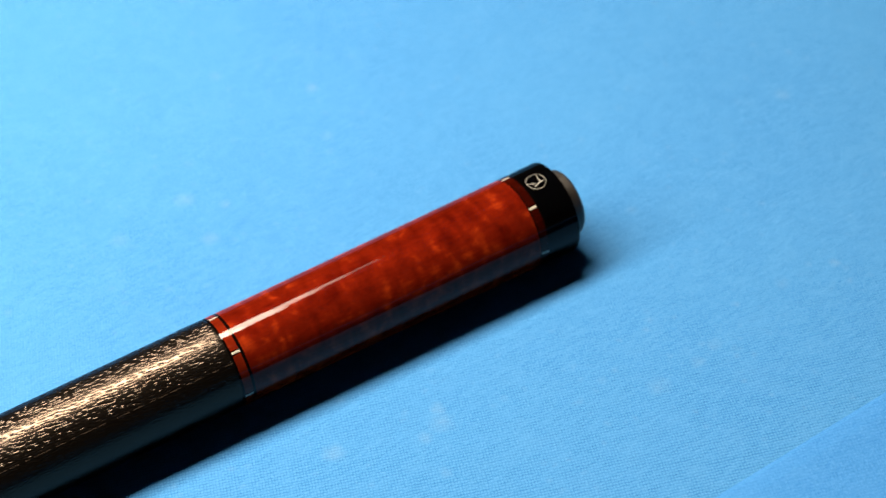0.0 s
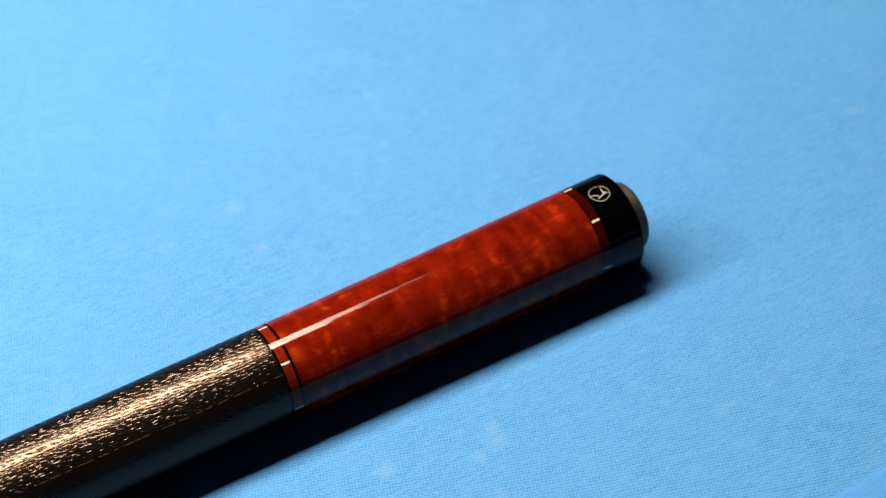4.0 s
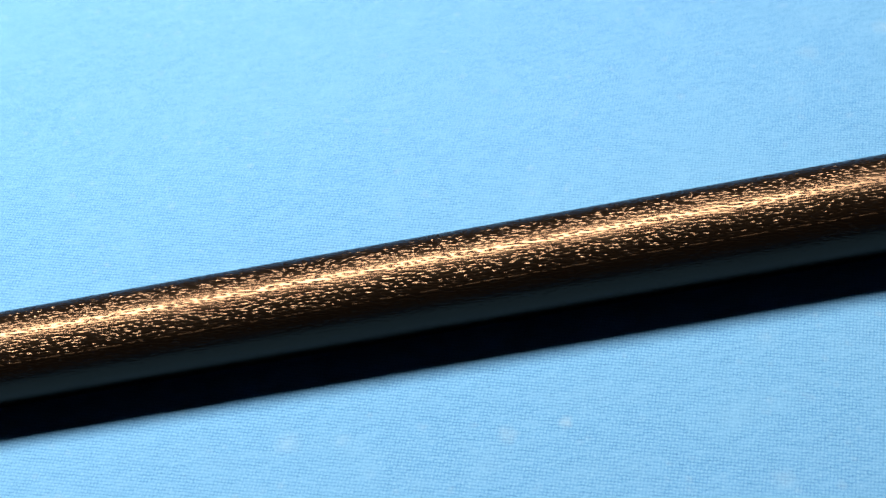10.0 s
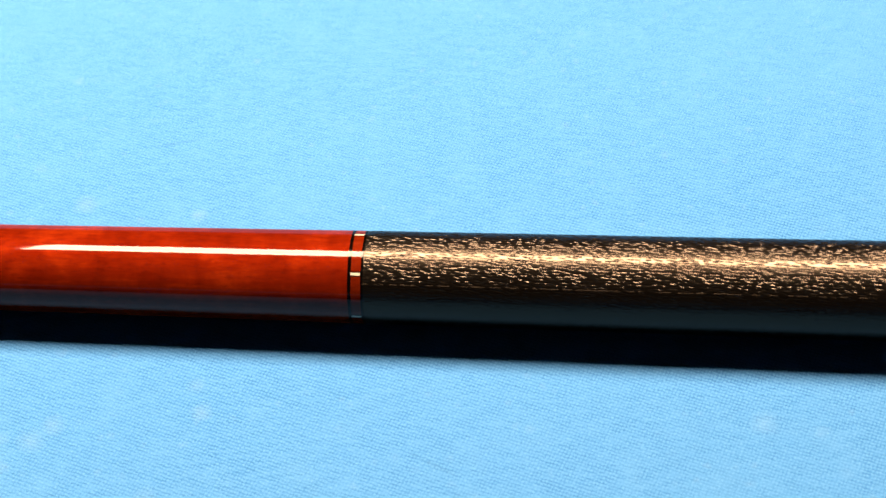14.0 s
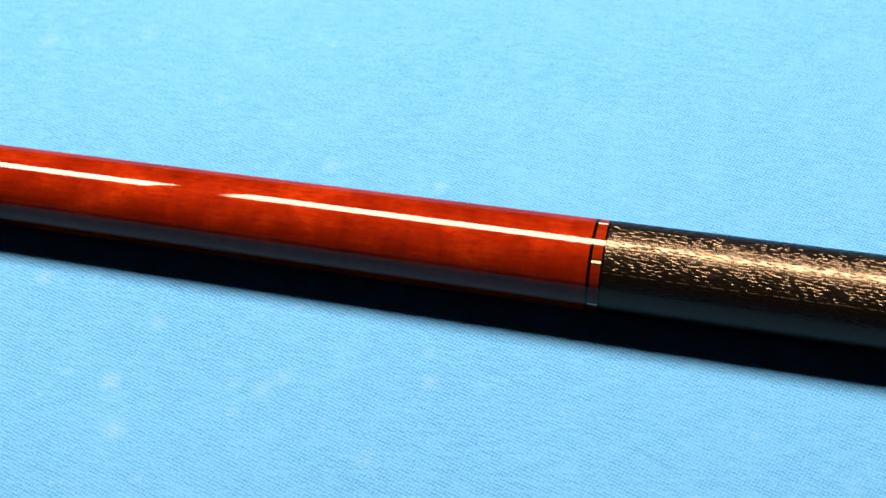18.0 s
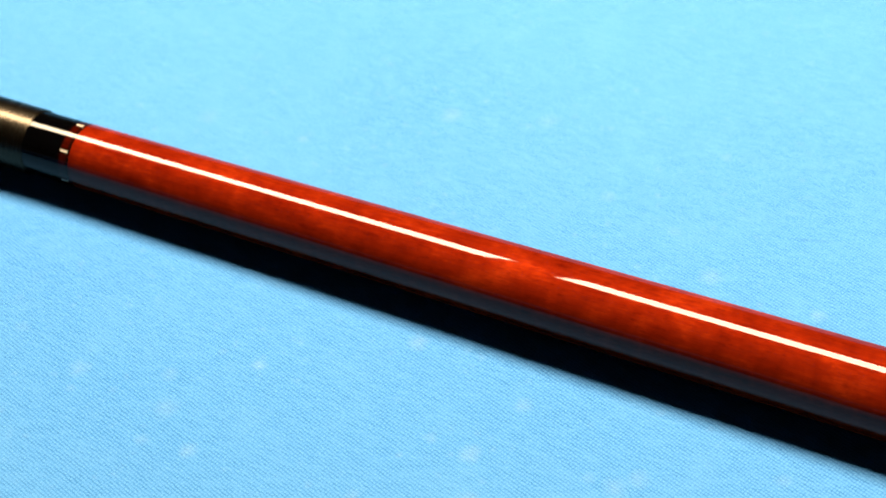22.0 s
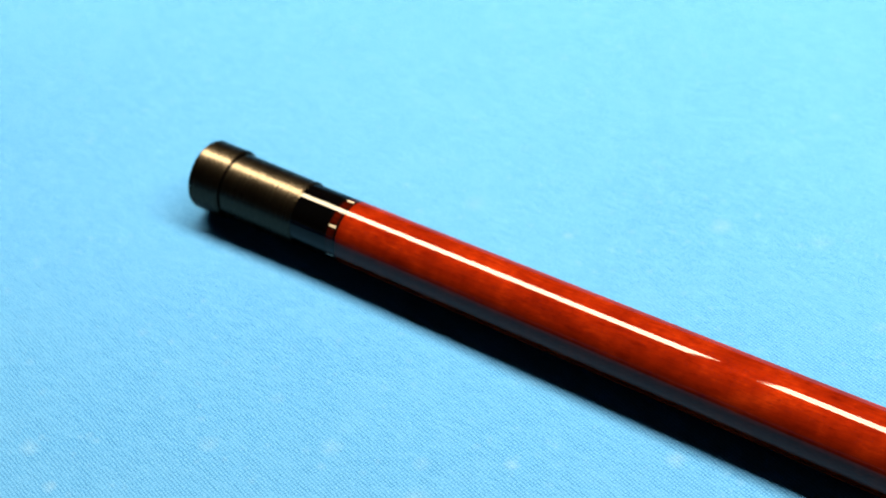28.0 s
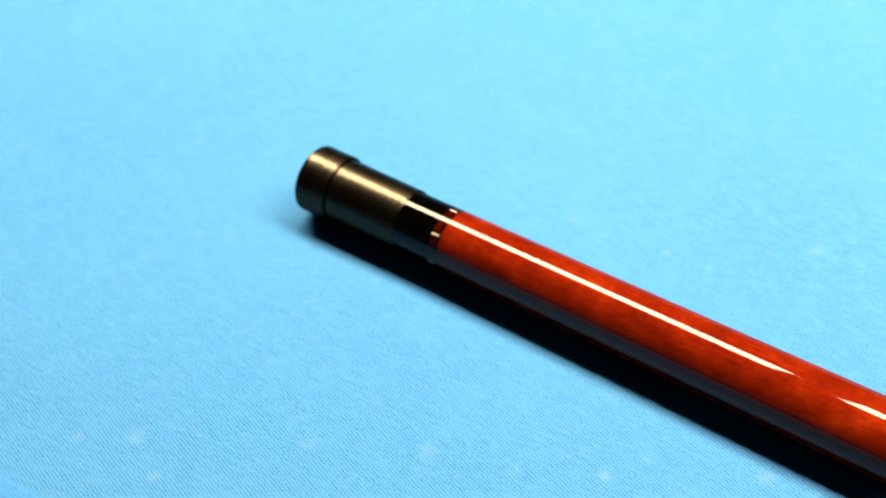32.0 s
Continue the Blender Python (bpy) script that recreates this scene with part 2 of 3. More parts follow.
def make_wood(name, curl, soft, dark, mid, light):
    """Stained, figured maple under a deep clear coat; u runs along the cue and v round it."""
    n = Nodes(name)
    blotch = n.noise(n.coords("UV", (150, 170, 1), (0, 0, 25)), 1.0, 4.0 - 1.0 * soft, 0.60, 0.5)
    ribbon = n.noise(n.coords("UV", (215, 60, 1), (0, 0, 12)), 1.0, 3.0 - 1.5 * soft, 0.6, 0.4)
    cloudy = n.noise(n.coords("UV", (30, 48, 1)), 1.0, 3.0, 0.55, 0.4)
    grain = n.noise(n.coords("UV", (110, 800, 1), (0, 0, 1.2)), 1.0, 4.0, 0.65, 0.3)
    flecks = n.noise(n.coords("UV", (330, 1000, 1), (0, 0, 18)), 1.0, 2.0, 0.6)

    def swing(value, amount):
        return n.math("MULTIPLY", n.math("SUBTRACT", value, 0.5), amount)

    figure = n.math("ADD", swing(blotch, (1.5 - 0.45 * soft) * curl), swing(ribbon, 0.9 * curl))
    figure = n.math("ADD", figure, swing(cloudy, 1.5 - 0.6 * soft))
    figure = n.math("ADD", figure, swing(grain, 1.1 - 0.7 * soft))
    figure = n.math("ADD", figure, 0.45, True)
    color = n.ramp(figure, (0.0, dark), (0.5, mid), (1.0, light))
    color = n.mix(n.span(flecks, 0.52, 0.70, 0.0, 0.6 - 0.35 * soft), color, dark)
    n.set(base_color=color, roughness=0.6, metallic=0.3)
    n.bsdf.inputs["Specular IOR Level"].default_value = 0.0
    n.bsdf.inputs["Specular Tint"].default_value = (0.2, 0.03, 0.01, 1)
    ripple = n.noise(n.coords("UV", (60, 140, 1)), 1.0, 2.0)
    n.lacquer(0.0115, 0.03, n.bump(ripple, 0.00002, 0.5))
    return n.mat


def make_gloss(name, color, coat=1.0, rough=0.35):
    """Black resin or veneer, polished under the clear coat, with faint haze in it."""
    n = Nodes(name)
    haze = n.noise(n.coords(), 300.0, 3.0)
    n.set(base_color=n.mix(haze, color, tuple(1.5 * c for c in color)), roughness=rough)
    n.bsdf.inputs["Specular IOR Level"].default_value = 0.0
    if coat:
        n.lacquer(0.0095 * coat, 0.03)
    return n.mat


def make_metal(name, color, rough, brushed=0.0):
    n = Nodes(name)
    streak = n.noise(n.coords("UV", (2500, 60, 1)), 1.0, 3.0, 0.6)
    n.set(base_color=n.mix(streak, tuple(0.9 * c for c in color), color), metallic=1.0)
    n.bsdf.inputs["Specular Tint"].default_value = (0.6, 0.6, 0.6, 1)
    n.set(roughness=n.span(streak, 0.3, 0.7, rough - 0.015, rough + 0.02))
    if brushed:
        n.bsdf.inputs["Anisotropic"].default_value = brushed
        n.link(n.bump(streak, 0.000006, 0.5), n.bsdf.inputs["Normal"])
    return n.mat


def make_inlay(name, color):
    """Pale metal let into the cue, satin under the clear coat."""
    n = Nodes(name)
    worn = n.noise(n.coords(), 2500.0, 3.0)
    n.set(base_color=n.mix(worn, tuple(0.8 * c for c in color), color), metallic=0.25, roughness=0.5)
    return n.mat


def make_leather(name):
    """Black leather, satin, with a fine grit; its dents are modelled."""
    n = Nodes(name)
    grit = n.noise(n.coords("UV", (1800, 3400, 1)), 1.0, 3.0, 0.6)
    worn = n.noise(n.coords("UV", (40, 90, 1)), 1.0, 3.0, 0.6)
    n.set(base_color=n.mix(grit, (0.0200, 0.0154, 0.0117), (0.0285, 0.0230, 0.0183)), metallic=0.955)
    n.set(roughness=n.math("ADD", n.span(grit, 0.3, 0.7, 0.165, 0.225), n.span(worn, 0.35, 0.65, 0.0, 0.04)))
    n.bsdf.inputs["Specular Tint"].default_value = (0.5, 0.55, 0.6, 1)
    n.link(n.bump(grit, 0.00001, 0.6), n.bsdf.inputs["Normal"])
    n.lacquer(0.0, 0.14, None, 0.03)
    return n.mat


def make_plain(name, color, rough, grain=40.0):
    n = Nodes(name)
    patch = n.noise(n.coords(), grain, 5.0, 0.6)
    n.set(base_color=n.mix(patch, tuple(0.75 * c for c in color), color), roughness=rough)
    n.link(n.bump(patch, 0.001, 0.3), n.bsdf.inputs["Normal"])
    return n.mat


CLOTH = make_cloth("blue_bed_cloth", True)
RAIL_CLOTH = make_cloth("blue_cushion_cloth", False)
WOOD_SLEEVE = make_wood("red_curly_maple", 1.0, 1.0, (0.0200, 0.00080, 0.00006), (0.0460, 0.00260, 0.00010), (0.150, 0.0158, 0.00070))
WOOD_FOREARM = make_wood("red_stained_maple", 0.55, 0.50, (0.0255, 0.00105, 0.00009), (0.0570, 0.00345, 0.00023), (0.108, 0.0093, 0.0007))
WOOD_RING = make_wood("dark_red_ring_wood", 0.3, 0.0, (0.0050, 0.0003, 4e-05), (0.0105, 0.0007, 7e-05), (0.021, 0.0021, 0.00016))
WOOD_INNER_RING = make_wood("red_ring_wood", 0.3, 0.3, (0.0240, 0.0014, 0.00015), (0.0480, 0.0038, 0.0004), (0.085, 0.0095, 0.0009))
BLACK = make_gloss("polished_black_resin", (0.00015, 0.00015, 0.0002))
VENEER = make_gloss("black_veneer_line", (0.0004, 0.0003, 0.00025))
SILVER = make_inlay("pale_silver_inlay", (0.25, 0.232, 0.195))
ETCHED = make_inlay("satin_silver_emblem", (0.115, 0.112, 0.105))
GUNMETAL = make_metal("matt_dark_anodised_metal", (0.0285, 0.0243, 0.0180), 0.265, 0.15)
LEATHER = make_leather("black_embossed_leather")
# Lighter than the leather: stands in for light caught along the raised seam.
SEAM = make_gloss("seam_painted_glint", (0.0200, 0.0150, 0.0110), 0.1, 0.5)
MATT_BLACK = make_gloss("matt_black_resin", (0.0006, 0.0006, 0.0006), 0.0, 0.9)
RUBBER = make_plain("dull_black_rubber", (0.0042, 0.0030, 0.0021), 0.48, 900.0)
RAIL_WOOD = make_plain("dark_rail_wood", (0.055, 0.025, 0.012), 0.35, 18.0)
# Wall and ceiling colours are raised so that their bounce lifts the shadows.
WALL = make_plain("bounce_wall_paint", (0.36, 0.33, 0.30), 0.9, 4.0)
CEILING = make_plain("bounce_ceiling_paint", (0.55, 0.53, 0.50), 0.9, 4.0)
FLOOR = make_plain("dark_floor_carpet", (0.03, 0.028, 0.03), 0.95, 60.0)
DIFFUSER = make_plain("white_acrylic", (0.8, 0.78, 0.74), 0.5, 30.0)
HOUSING = make_plain("black_lamp_housing", (0.02, 0.02, 0.02), 0.5, 30.0)


# ---- mesh helpers ----
def part(name, mesh, material, parent=None, label=""):
    """Links a mesh as one object, under a thing or a part."""
    if isinstance(mesh, bmesh.types.BMesh):
        data = bpy.data.meshes.new(name)
        mesh.to_mesh(data)
        mesh.free()
        mesh = data
    mesh.materials.append(material)
    ob = new(name, mesh)
    ob.parent = parent
    return tagged(ob, label=label)


def box(x0, x1, y0, y1, z0, z1, bevel=0.0):
    bm = bmesh.new()
    bmesh.ops.create_cube(bm, size=1)
    for v in bm.verts:
        v.co = ((x0 + x1) / 2 + v.co.x * (x1 - x0), (y0 + y1) / 2 + v.co.y * (y1 - y0), (z0 + z1) / 2 + v.co.z * (z1 - z0))
    if bevel:
        bmesh.ops.bevel(bm, geom=bm.edges[:], offset=bevel, segments=2, affect="EDGES", profile=0.5)
    return bm


def beam(x0, x1, outline):
    """A closed outline in y and z, drawn out along x."""
    bm = bmesh.new()
    ends = [[bm.verts.new((x, y, z)) for y, z in outline] for x in (x0, x1)]
    for k in range(len(outline)):
        m = (k + 1) % len(outline)
        bm.faces.new((ends[0][k], ends[0][m], ends[1][m], ends[1][k]))
    bm.faces.new(ends[0][::-1])
    bm.faces.new(ends[1])
    bmesh.ops.recalc_face_normals(bm, faces=bm.faces[:])
    return bm


# ---- the cue: radius and height of its axis along x ----
RINGS = (-0.2932, 0.0, 0.2939, 0.3999)
RADII = (0.01068, 0.01294, 0.01453, 0.01551)


def radius(x):
    return float(np.interp(x, (-0.40, *RINGS, 0.42), (0.00990, *RADII, 0.01577)))


def axis(x):
    return 0.0125 + (0.01551 - 0.0125) * (x + 0.2932) / 0.6931


def on_cue(x, angle, lift=0.0):
    """A place on the cue's skin; the angle runs from the top towards the near cushion, in radians."""
    r = radius(x) + lift
    return Vector((x, -r * math.sin(angle), axis(x) + r * math.cos(angle)))


def turned(profile, around=96, closed=False):
    """A body of revolution about the cue's axis from (x, radius) pairs; smooth, with u along it and v round it in metres."""
    count, mean = len(profile), max(r for _, r in profile)
    verts, faces, uvs = [], [], []
    for x, r in profile:
        for k in range(around):
            a = 2 * math.pi * k / around + math.pi
            verts.append((x, -r * math.sin(a), axis(x) + r * math.cos(a)))
    for i in range(count - 1):
        for k in range(around):
            m = (k + 1) % around
            faces.append((i * around + k, i * around + m, (i + 1) * around + m, (i + 1) * around + k))
            x0, x1 = profile[i][0], profile[i + 1][0]
            v0, v1 = 2 * math.pi * k / around * mean, 2 * math.pi * (k + 1) / around * mean
            uvs += [(x0, v0), (x0, v1), (x1, v1), (x1, v0)]
    if closed:
        for i in (0, count - 1):
            ring = [i * around + k for k in range(around)]
            faces.append(tuple(ring if i else ring[::-1]))
            uvs += [(profile[i][0], 0.0)] * around
    mesh = bpy.data.meshes.new("turned")
    mesh.from_pydata(verts, [], faces)
    layer = mesh.uv_layers.new(name="UVMap")
    layer.data.foreach_set("uv", np.array(uvs, dtype=np.float32).ravel())
    mesh.polygons.foreach_set("use_smooth", [len(f) == 4 for f in faces])
    mesh.update()
    bm = bmesh.new()
    bm.from_mesh(mesh)
    bmesh.ops.recalc_face_normals(bm, faces=bm.faces[:])
    for edge in bm.edges:
        edge.smooth = len(edge.link_faces) == 2 and edge.calc_face_angle(0) < radians(25)
    bm.to_mesh(mesh)
    bm.free()
    return mesh


def embossed(x0, x1, nx=1560, fine=560, coarse=48):
    """The leather wrap, pressed with short drawn-out dents; finely cut on its upper side, rounded over at both ends."""
    rng = np.random.default_rng(7)
    mean = radius((x0 + x1) / 2)
    length, girth = x1 - x0, 2 * math.pi * mean
    turn = np.concatenate([np.linspace(-80, 105, fine, endpoint=False), np.linspace(105, 280, coarse, endpoint=False)]) / 360 * girth
    na = fine + coarse
    u = np.linspace(0, length, nx)[:, None] * np.ones((1, na))
    v = np.ones((nx, 1)) * turn[None, :]
    cu, cols = 0.00240, 96
    cv = girth / cols
    rows = int(length / cu) + 3
    jitter = rng.uniform(-0.36, 0.36, (rows, cols, 2))
    deep = rng.uniform(0.35, 1.0, (rows, cols))
    lean = rng.normal(0.12, 0.08, (rows, cols))
    size = rng.uniform(0.7, 1.3, (rows, cols))
    bi, bj = np.floor(u / cu).astype(int), np.floor(v / cv).astype(int)
    dent = np.zeros_like(u)
    for di in (-2, -1, 0, 1):
        for dj in (-1, 0, 1):
            i, j = (bi + di) % rows, (bj + dj) % cols
            pu = (bi + di + 0.5 + jitter[i, j, 0] + 0.38 * ((bj + dj) % 3)) * cu
            pv = (bj + dj + 0.5 + jitter[i, j, 1]) * cv
            du, dv = (u - pu) / (0.00135 * size[i, j]), (v - pv - lean[i, j] * (u - pu)) / (0.00024 * size[i, j])
            dent = np.maximum(dent, deep[i, j] * np.clip(1 - du * du - dv * dv, 0, 1) ** 1.5)
    taper = np.clip(np.minimum(u, length - u) / 0.0012, 0, 1) ** 0.5
    lifted = (0.00005 - 0.00014 * dent) * taper * np.interp(v / girth * 360, (46, 50, 75), (1.0, 0.55, 0.30)) - 0.00012 * (1 - taper)
    xs = x0 + u
    rr = np.interp(xs, (-0.40, *RINGS, 0.42), (0.00990, *RADII, 0.01577)) + lifted
    aa = v / mean
    zz = axis(0.0) + (axis(1.0) - axis(0.0)) * xs
    verts = np.stack([xs, -rr * np.sin(aa), zz + rr * np.cos(aa)], -1).reshape(-1, 3)
    k = np.arange(nx - 1)[:, None] * na + np.arange(na)[None, :]
    m = np.arange(nx - 1)[:, None] * na + (np.arange(na)[None, :] + 1) % na
    faces = np.stack([k, m, m + na, k + na], -1).reshape(-1, 4)
    mesh = bpy.data.meshes.new("embossed")
    mesh.vertices.add(len(verts))
    mesh.vertices.foreach_set("co", verts.ravel())
    mesh.loops.add(faces.size)
    mesh.loops.foreach_set("vertex_index", faces.ravel())
    mesh.polygons.add(len(faces))
    mesh.polygons.foreach_set("loop_start", np.arange(0, faces.size, 4))
    mesh.polygons.foreach_set("loop_total", np.full(len(faces), 4))
    layer = mesh.uv_layers.new(name="UVMap")
    v1 = np.append(turn[1:], turn[0] + girth)[None, :] * np.ones((nx - 1, 1))
    uv = np.stack([np.stack([u[:-1], v[:-1]], -1), np.stack([u[:-1], v1], -1), np.stack([u[1:], v1], -1), np.stack([u[1:], v[:-1]], -1)], 2)
    layer.data.foreach_set("uv", uv.astype(np.float32).ravel())
    mesh.polygons.foreach_set("use_smooth", np.ones(len(faces), dtype=bool))
    mesh.update(calc_edges=True)
    mesh.flip_normals()
    mesh.validate()
    return mesh


def along(x0, x1, steps=24, lift=0.0):
    return [(x0 + (x1 - x0) * k / steps, radius(x0 + (x1 - x0) * k / steps) + lift) for k in range(steps + 1)]


def patch(outline_fn, nu, nv, thick):
    """A thin curved plate on the cue: outline_fn(s, t) gives x and angle for s, t in 0..1."""
    bm = bmesh.new()
    grid = [[[bm.verts.new(on_cue(*outline_fn(i / nu, j / nv), lift)) for j in range(nv + 1)] for i in range(nu + 1)] for lift in (-0.0002, thick)]
    low, top = grid
    for i in range(nu):
        for j in range(nv):
            bm.faces.new((top[i][j], top[i + 1][j], top[i + 1][j + 1], top[i][j + 1]))
    rim = [(i, 0) for i in range(nu)] + [(nu, j) for j in range(nv)] + [(i, nv) for i in range(nu, 0, -1)] + [(0, j) for j in range(nv, 0, -1)]
    for a, b in zip(rim, rim[1:] + rim[:1]):
        bm.faces.new((low[a[0]][a[1]], low[b[0]][b[1]], top[b[0]][b[1]], top[a[0]][a[1]]))
    bmesh.ops.recalc_face_normals(bm, faces=bm.faces[:])
    return bm


# ---- room and table ----


def structure(name, mesh, material, label, place=None):
    ob = part(name, mesh, material)
    if place is not None:
        ob.matrix_world = place
    return tagged(ob, label=label, category=name.split("_")[0], kind="structure")


# Unseen shell added round the table; pale walls and ceiling act as fill reflectors.
structure("floor", box(-3.2, 3.4, -2.6, 3.2, -0.85, -0.80), FLOOR, "dark carpeted floor of a dim room")
structure("ceiling", box(-3.2, 3.4, -2.6, 3.2, 1.75, 1.80), CEILING, "plain unseen ceiling, added to close the room")
structure("wall_north", box(-3.2, 3.4, 3.2, 3.3, -0.80, 1.75), WALL, "plain unseen wall, added to close the room")
structure("wall_south", box(-3.2, 3.4, -2.7, -2.6, -0.80, 1.75), WALL, "plain unseen wall, added to close the room")
structure("wall_west", box(-3.3, -3.2, -2.6, 3.2, -0.80, 1.75), WALL, "plain unseen wall, added to close the room")
structure("wall_east", box(3.4, 3.5, -2.6, 3.2, -0.80, 1.75), WALL, "plain unseen wall, added to close the room")

LENGTH0, LENGTH1, BREADTH = -1.05, 1.35, 1.22


def make_table():
    root = new("billiard_table")
    root.matrix_world = table_pose
    tagged(root, "billiard table with bright blue worsted cloth and cushions", "table")
    bed = part("bed_cloth", box(LENGTH0 - 0.03, LENGTH1 + 0.03, -0.03, BREADTH + 0.03, -0.030, 0.0), CLOTH, root, "bright blue worsted cloth with chalk smudges")
    nose = [(0.0, 0.0365), (0.0012, 0.0345), (0.0014, 0.0325), (0.0, 0.030), (-0.022, 0.0005), (-0.045, 0.0005), (-0.048, 0.0384), (-0.030, 0.0386), (-0.006, 0.0380), (-0.0015, 0.0374)]
    wood = [(-0.0482, -0.06), (-0.150, -0.06), (-0.152, 0.034), (-0.148, 0.039), (-0.142, 0.041), (-0.0482, 0.041)]
    for x0, x1, place in (
        (LENGTH0, LENGTH1, pose(0, 0, 0)),
        (-LENGTH1, -LENGTH0, pose(0, BREADTH, 0, 0, 0, 180)),
        (-BREADTH, 0.0, pose(LENGTH0, 0, 0, 0, 0, -90)),
        (0.0, BREADTH, pose(LENGTH1, 0, 0, 0, 0, 90)),
    ):
        cushion = part("cushion", beam(x0, x1, nose), RAIL_CLOTH, root, "blue cloth-covered rubber cushion")
        rail = part("rail", beam(x0 - 0.10, x1 + 0.10, wood), RAIL_WOOD, root, "dark stained wooden rail")
        cushion.matrix_basis = rail.matrix_basis = place
    part("apron", box(LENGTH0 - 0.10, LENGTH1 + 0.10, -0.10, BREADTH + 0.10, -0.20, -0.0605), RAIL_WOOD, root)
    for x in (LENGTH0 + 0.05, LENGTH1 - 0.05):
        for y in (0.05, BREADTH - 0.05):
            part("leg", box(x - 0.07, x + 0.07, y - 0.07, y + 0.07, -0.80, -0.20, 0.01), RAIL_WOOD, root)
    return root


make_table()


def make_lamp_housing(x0, x1):
    root = new("table_light")
    root.location = ((x0 + x1) / 2, LAMP_Y, LAMP_Z)
    tagged(root, "long black table light hung over the cloth, switched on", "lamp", "table lights")
    half, w = (x1 - x0) / 2, LAMP_WIDTH / 2
    part("housing", box(-half - 0.006, half + 0.006, -w - 0.006, w + 0.006, 0.004, 0.06, 0.003), HOUSING, root)
    part("diffuser", box(-half, half, -w, w, 0.0008, 0.0036), DIFFUSER, root, "white acrylic diffuser")
    for x in (-half * 0.7, half * 0.7):
        part("hanging_rod", box(x - 0.004, x + 0.004, -0.004, 0.004, 0.06, 1.75 - LAMP_Z), HOUSING, root)


for x0, x1 in LAMPS:
    make_lamp_housing(x0, x1)


# ---- the cue ----
def make_ring(cue, name, x, line_side, wood, label, line_width):
    """A ring of wood between veneers with six silver dashes let into it; line_side: where the wide black line runs."""
    s = line_side
    span = sorted((x - 0.0014 * s, x + 0.0013 * s))
    ring = part(name, turned(along(*span, 3)), wood, cue, label)
    line = sorted((x + 0.0013 * s, x + (0.0013 + line_width) * s))
    part("veneer_line", turned(along(*line, 2, 0.00002)), VENEER, ring)
    thin = sorted((x - 0.0019 * s, x - 0.0014 * s))
    part("veneer_line", turned(along(*thin, 2, 0.00002)), VENEER, ring)
    return ring


def make_dashes(ring, x, first, shift):
    for k in range(6):
        a = radians(first + 60 * k)
        half = 0.00037 / radius(x)
        bed = part("dash_bed", patch(lambda s, t: (x + shift - 0.00140 + 0.0028 * s, a + 1.8 * half * (2 * t - 1)), 2, 3, 0.00003), VENEER, ring)
        part("silver_dash", patch(lambda s, t: (x + shift - 0.00135 + 0.0027 * s, a - half + 2 * half * t), 2, 3, 0.00006), SILVER, ring)


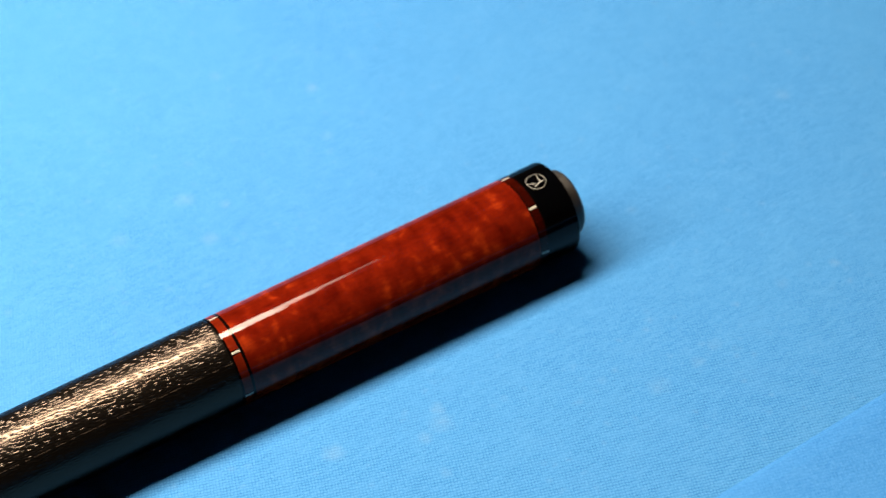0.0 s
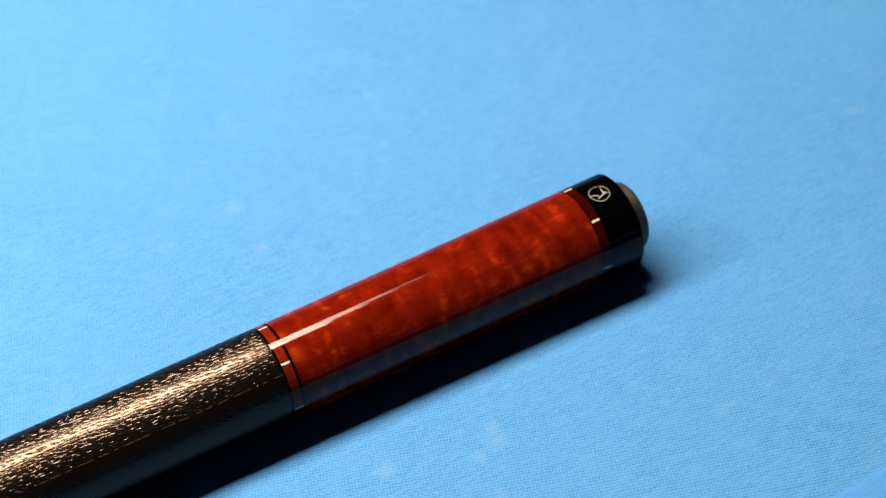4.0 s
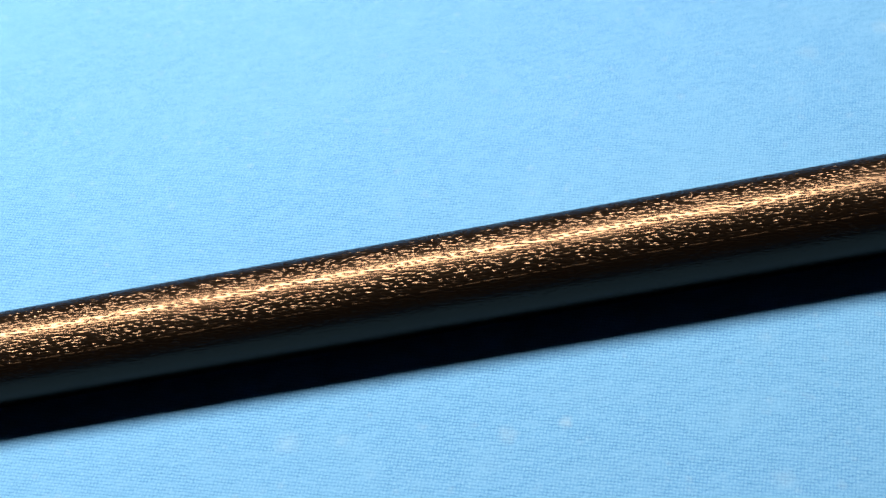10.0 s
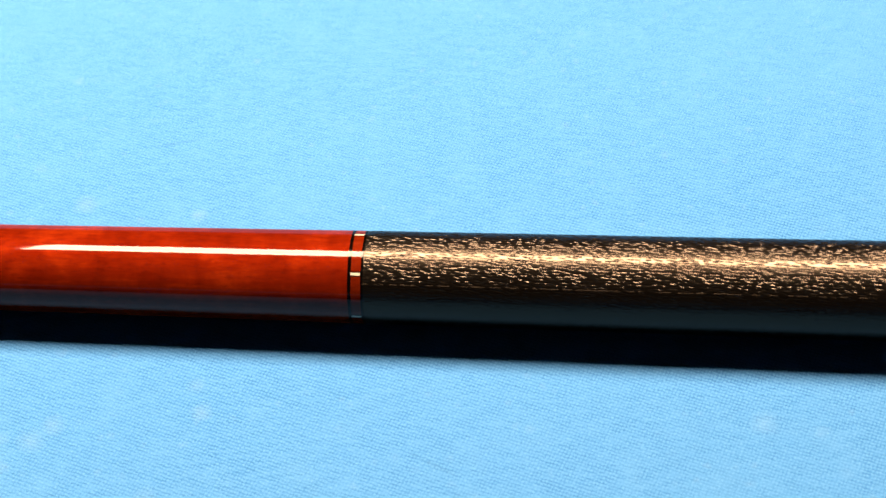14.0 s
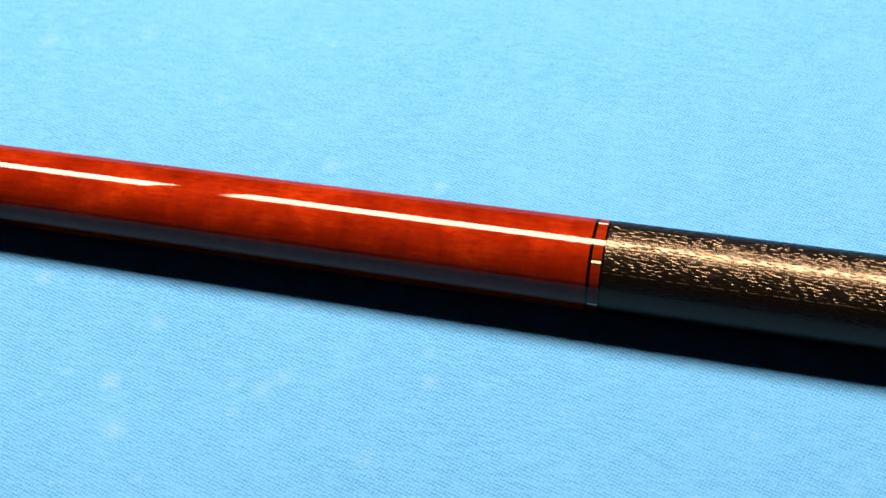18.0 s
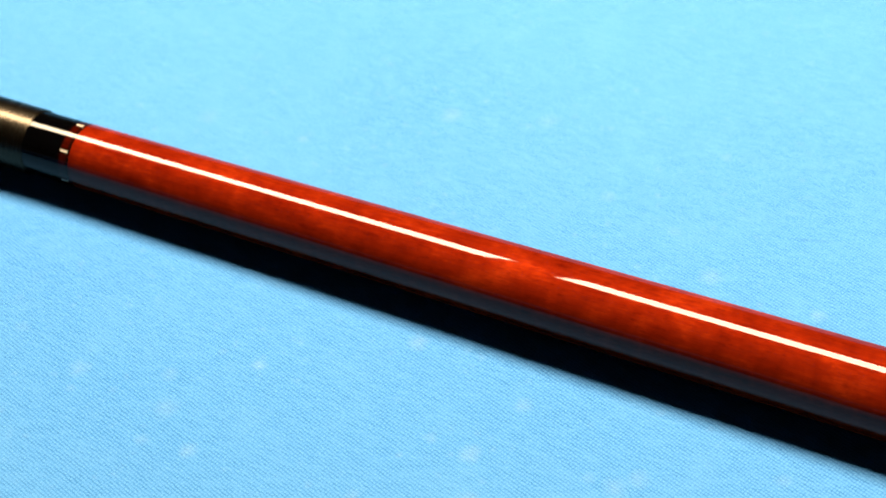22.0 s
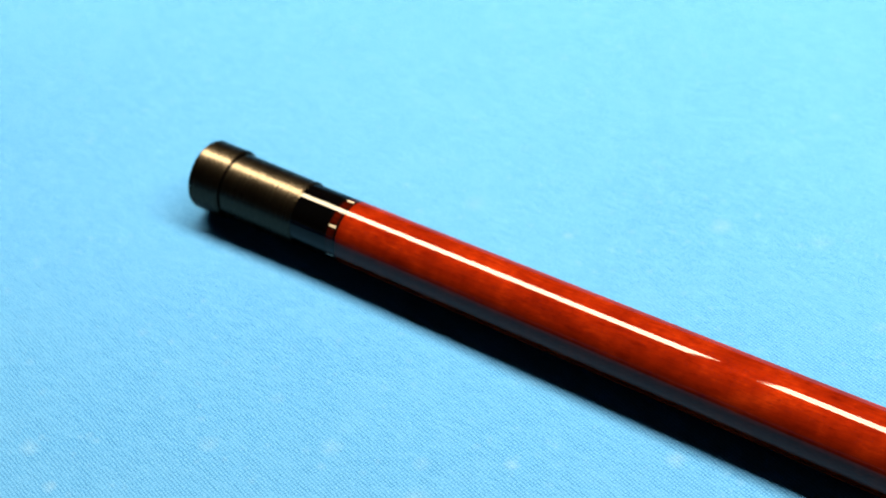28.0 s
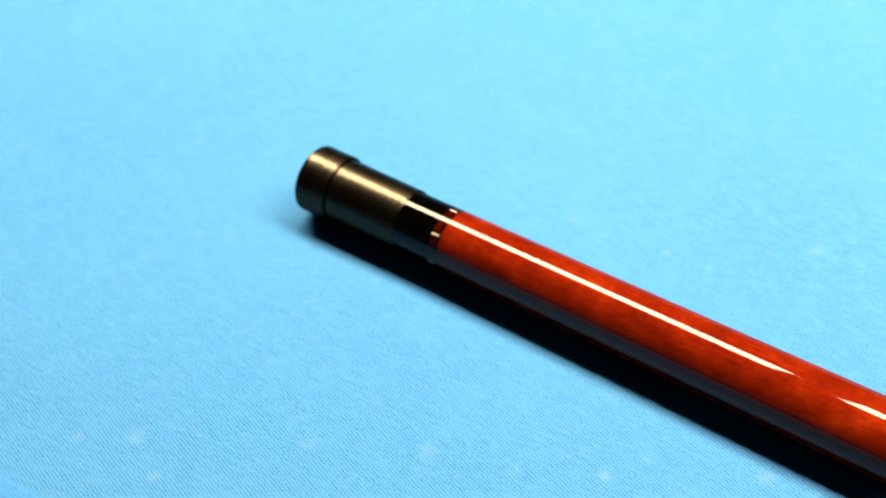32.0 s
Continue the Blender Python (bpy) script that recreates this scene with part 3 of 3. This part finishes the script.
def make_cue():
    cue = new("pool_cue")
    tagged(cue, "glossy red maple cue butt with black leather wrap on cloth", "cue")
    j, f, r, b = RINGS
    part("forearm", turned(along(j + 0.0022, f - 0.0022, 40)), WOOD_FOREARM, cue, "glossy red-stained maple forearm")
    part("sleeve", turned(along(r + 0.0022, b - 0.0017, 24)), WOOD_SLEEVE, cue, "glossy red curly-maple butt sleeve")
    wrap = part("leather_wrap", embossed(f + 0.0019, r - 0.0019), LEATHER, cue, "black embossed leather grip wrap")

    def seam(s, t):
        return f + 0.002 + (r - f - 0.004) * s, radians(47.0) + (t - 0.5) * 0.00016 / 0.0137

    part("wrap_seam", patch(seam, 80, 2, 0.00004), SEAM, wrap, "fine glued seam along the leather wrap")
    first = (-17.7, -24.5, -23.3, -27.5)
    for name, x, side, angle in (("joint_ring", j, 1, first[0]), ("front_ring", f, -1, first[1]), ("rear_ring", r, 1, first[2]), ("butt_ring", b, -1, first[3])):
        ring = make_ring(cue, name, x, side, WOOD_RING if name in ("joint_ring", "butt_ring") else WOOD_INNER_RING, "red wood ring with silver dashes", 0.0004 if name == "butt_ring" else 0.0009)
        make_dashes(ring, x, angle, 0.0)
    # butt cap, its emblem and the rubber bumper
    end = b + 0.0134
    cap = part("butt_cap", turned(along(b + 0.0019, end - 0.0002, 8) + [(end, radius(end) - 0.0003), (end - 0.0004, radius(end) - 0.0005)]), BLACK, cue, "polished black butt cap")
    part("end_face", turned([(end - 0.001, radius(end) - 0.0006), (end - 0.0002, radius(end) - 0.0006), (end - 0.0001, 0.004)], closed=True), MATT_BLACK, cap, "matt black end of the cap")
    part("rubber_bumper", turned([(end - 0.002, 0.0114), (end + 0.0036, 0.0114), (end + 0.0048, 0.0111), (end + 0.0055, 0.0104), (end + 0.0058, 0.0094), (end + 0.0058, 0.003)], closed=True), RUBBER, cue, "dull black rubber bumper")
    cx, ca, rr = 0.4062, radians(3.0), 0.0033

    def emblem(u, v):
        return cx + u, ca - v / radius(cx)

    def hoop(s, t):
        a, q = 2 * math.pi * s, rr - 0.00019 * t
        return emblem(q * math.cos(a), q * math.sin(a))

    part("emblem", patch(hoop, 40, 1, 0.00005), ETCHED, cap, "silver ring emblem with crossed strokes")

    def stroke(u0, v0, u1, v1, w0, w1):
        du, dv = u1 - u0, v1 - v0
        size = math.hypot(du, dv)
        def shape(s, t):
            w = 0.78 * (w0 + (w1 - w0) * s) * (t - 0.5)
            return emblem(u0 + du * s - dv / size * w, v0 + dv * s + du / size * w)
        part("emblem_stroke", patch(shape, 5, 1, 0.00005), ETCHED, cap)

    stroke(-0.0029, 0.0003, -0.0007, -0.0008, 0.00030, 0.00042)
    stroke(-0.0015, -0.0018, 0.0014, -0.0008, 0.00035, 0.00060)
    stroke(0.0014, -0.0010, 0.0012, 0.0005, 0.00075, 0.00045)
    stroke(0.0012, 0.0005, 0.0016, 0.0019, 0.00045, 0.00018)
    stroke(0.0013, -0.0008, 0.0023, -0.0010, 0.00065, 0.00035)
    # joint collar and the screwed-in protector
    part("joint_collar", turned(along(j - 0.0162, j - 0.0019, 6)), BLACK, cue, "polished black joint collar")
    c = j - 0.0162
    neck = 0.0111
    guard = part("joint_protector", turned([(c + 0.0002, 0.004), (c + 0.0002, neck - 0.0004), (c - 0.0003, neck), (c - 0.0287, neck + 0.0001), (c - 0.0290, neck - 0.0006), (c - 0.0297, neck - 0.0006), (c - 0.0297, 0.004)]), GUNMETAL, cue, "matt dark anodised metal joint protector")
    wide, e = 0.01215, c - 0.0297
    part("flared_cap", turned([(e + 0.0002, 0.005), (e + 0.0002, wide - 0.0005), (e - 0.0004, wide), (e - 0.0114, wide), (e - 0.0120, wide - 0.0003), (e - 0.0125, wide - 0.0009), (e - 0.0125, 0.002)], closed=True), GUNMETAL, guard)
    return cue


make_cue()
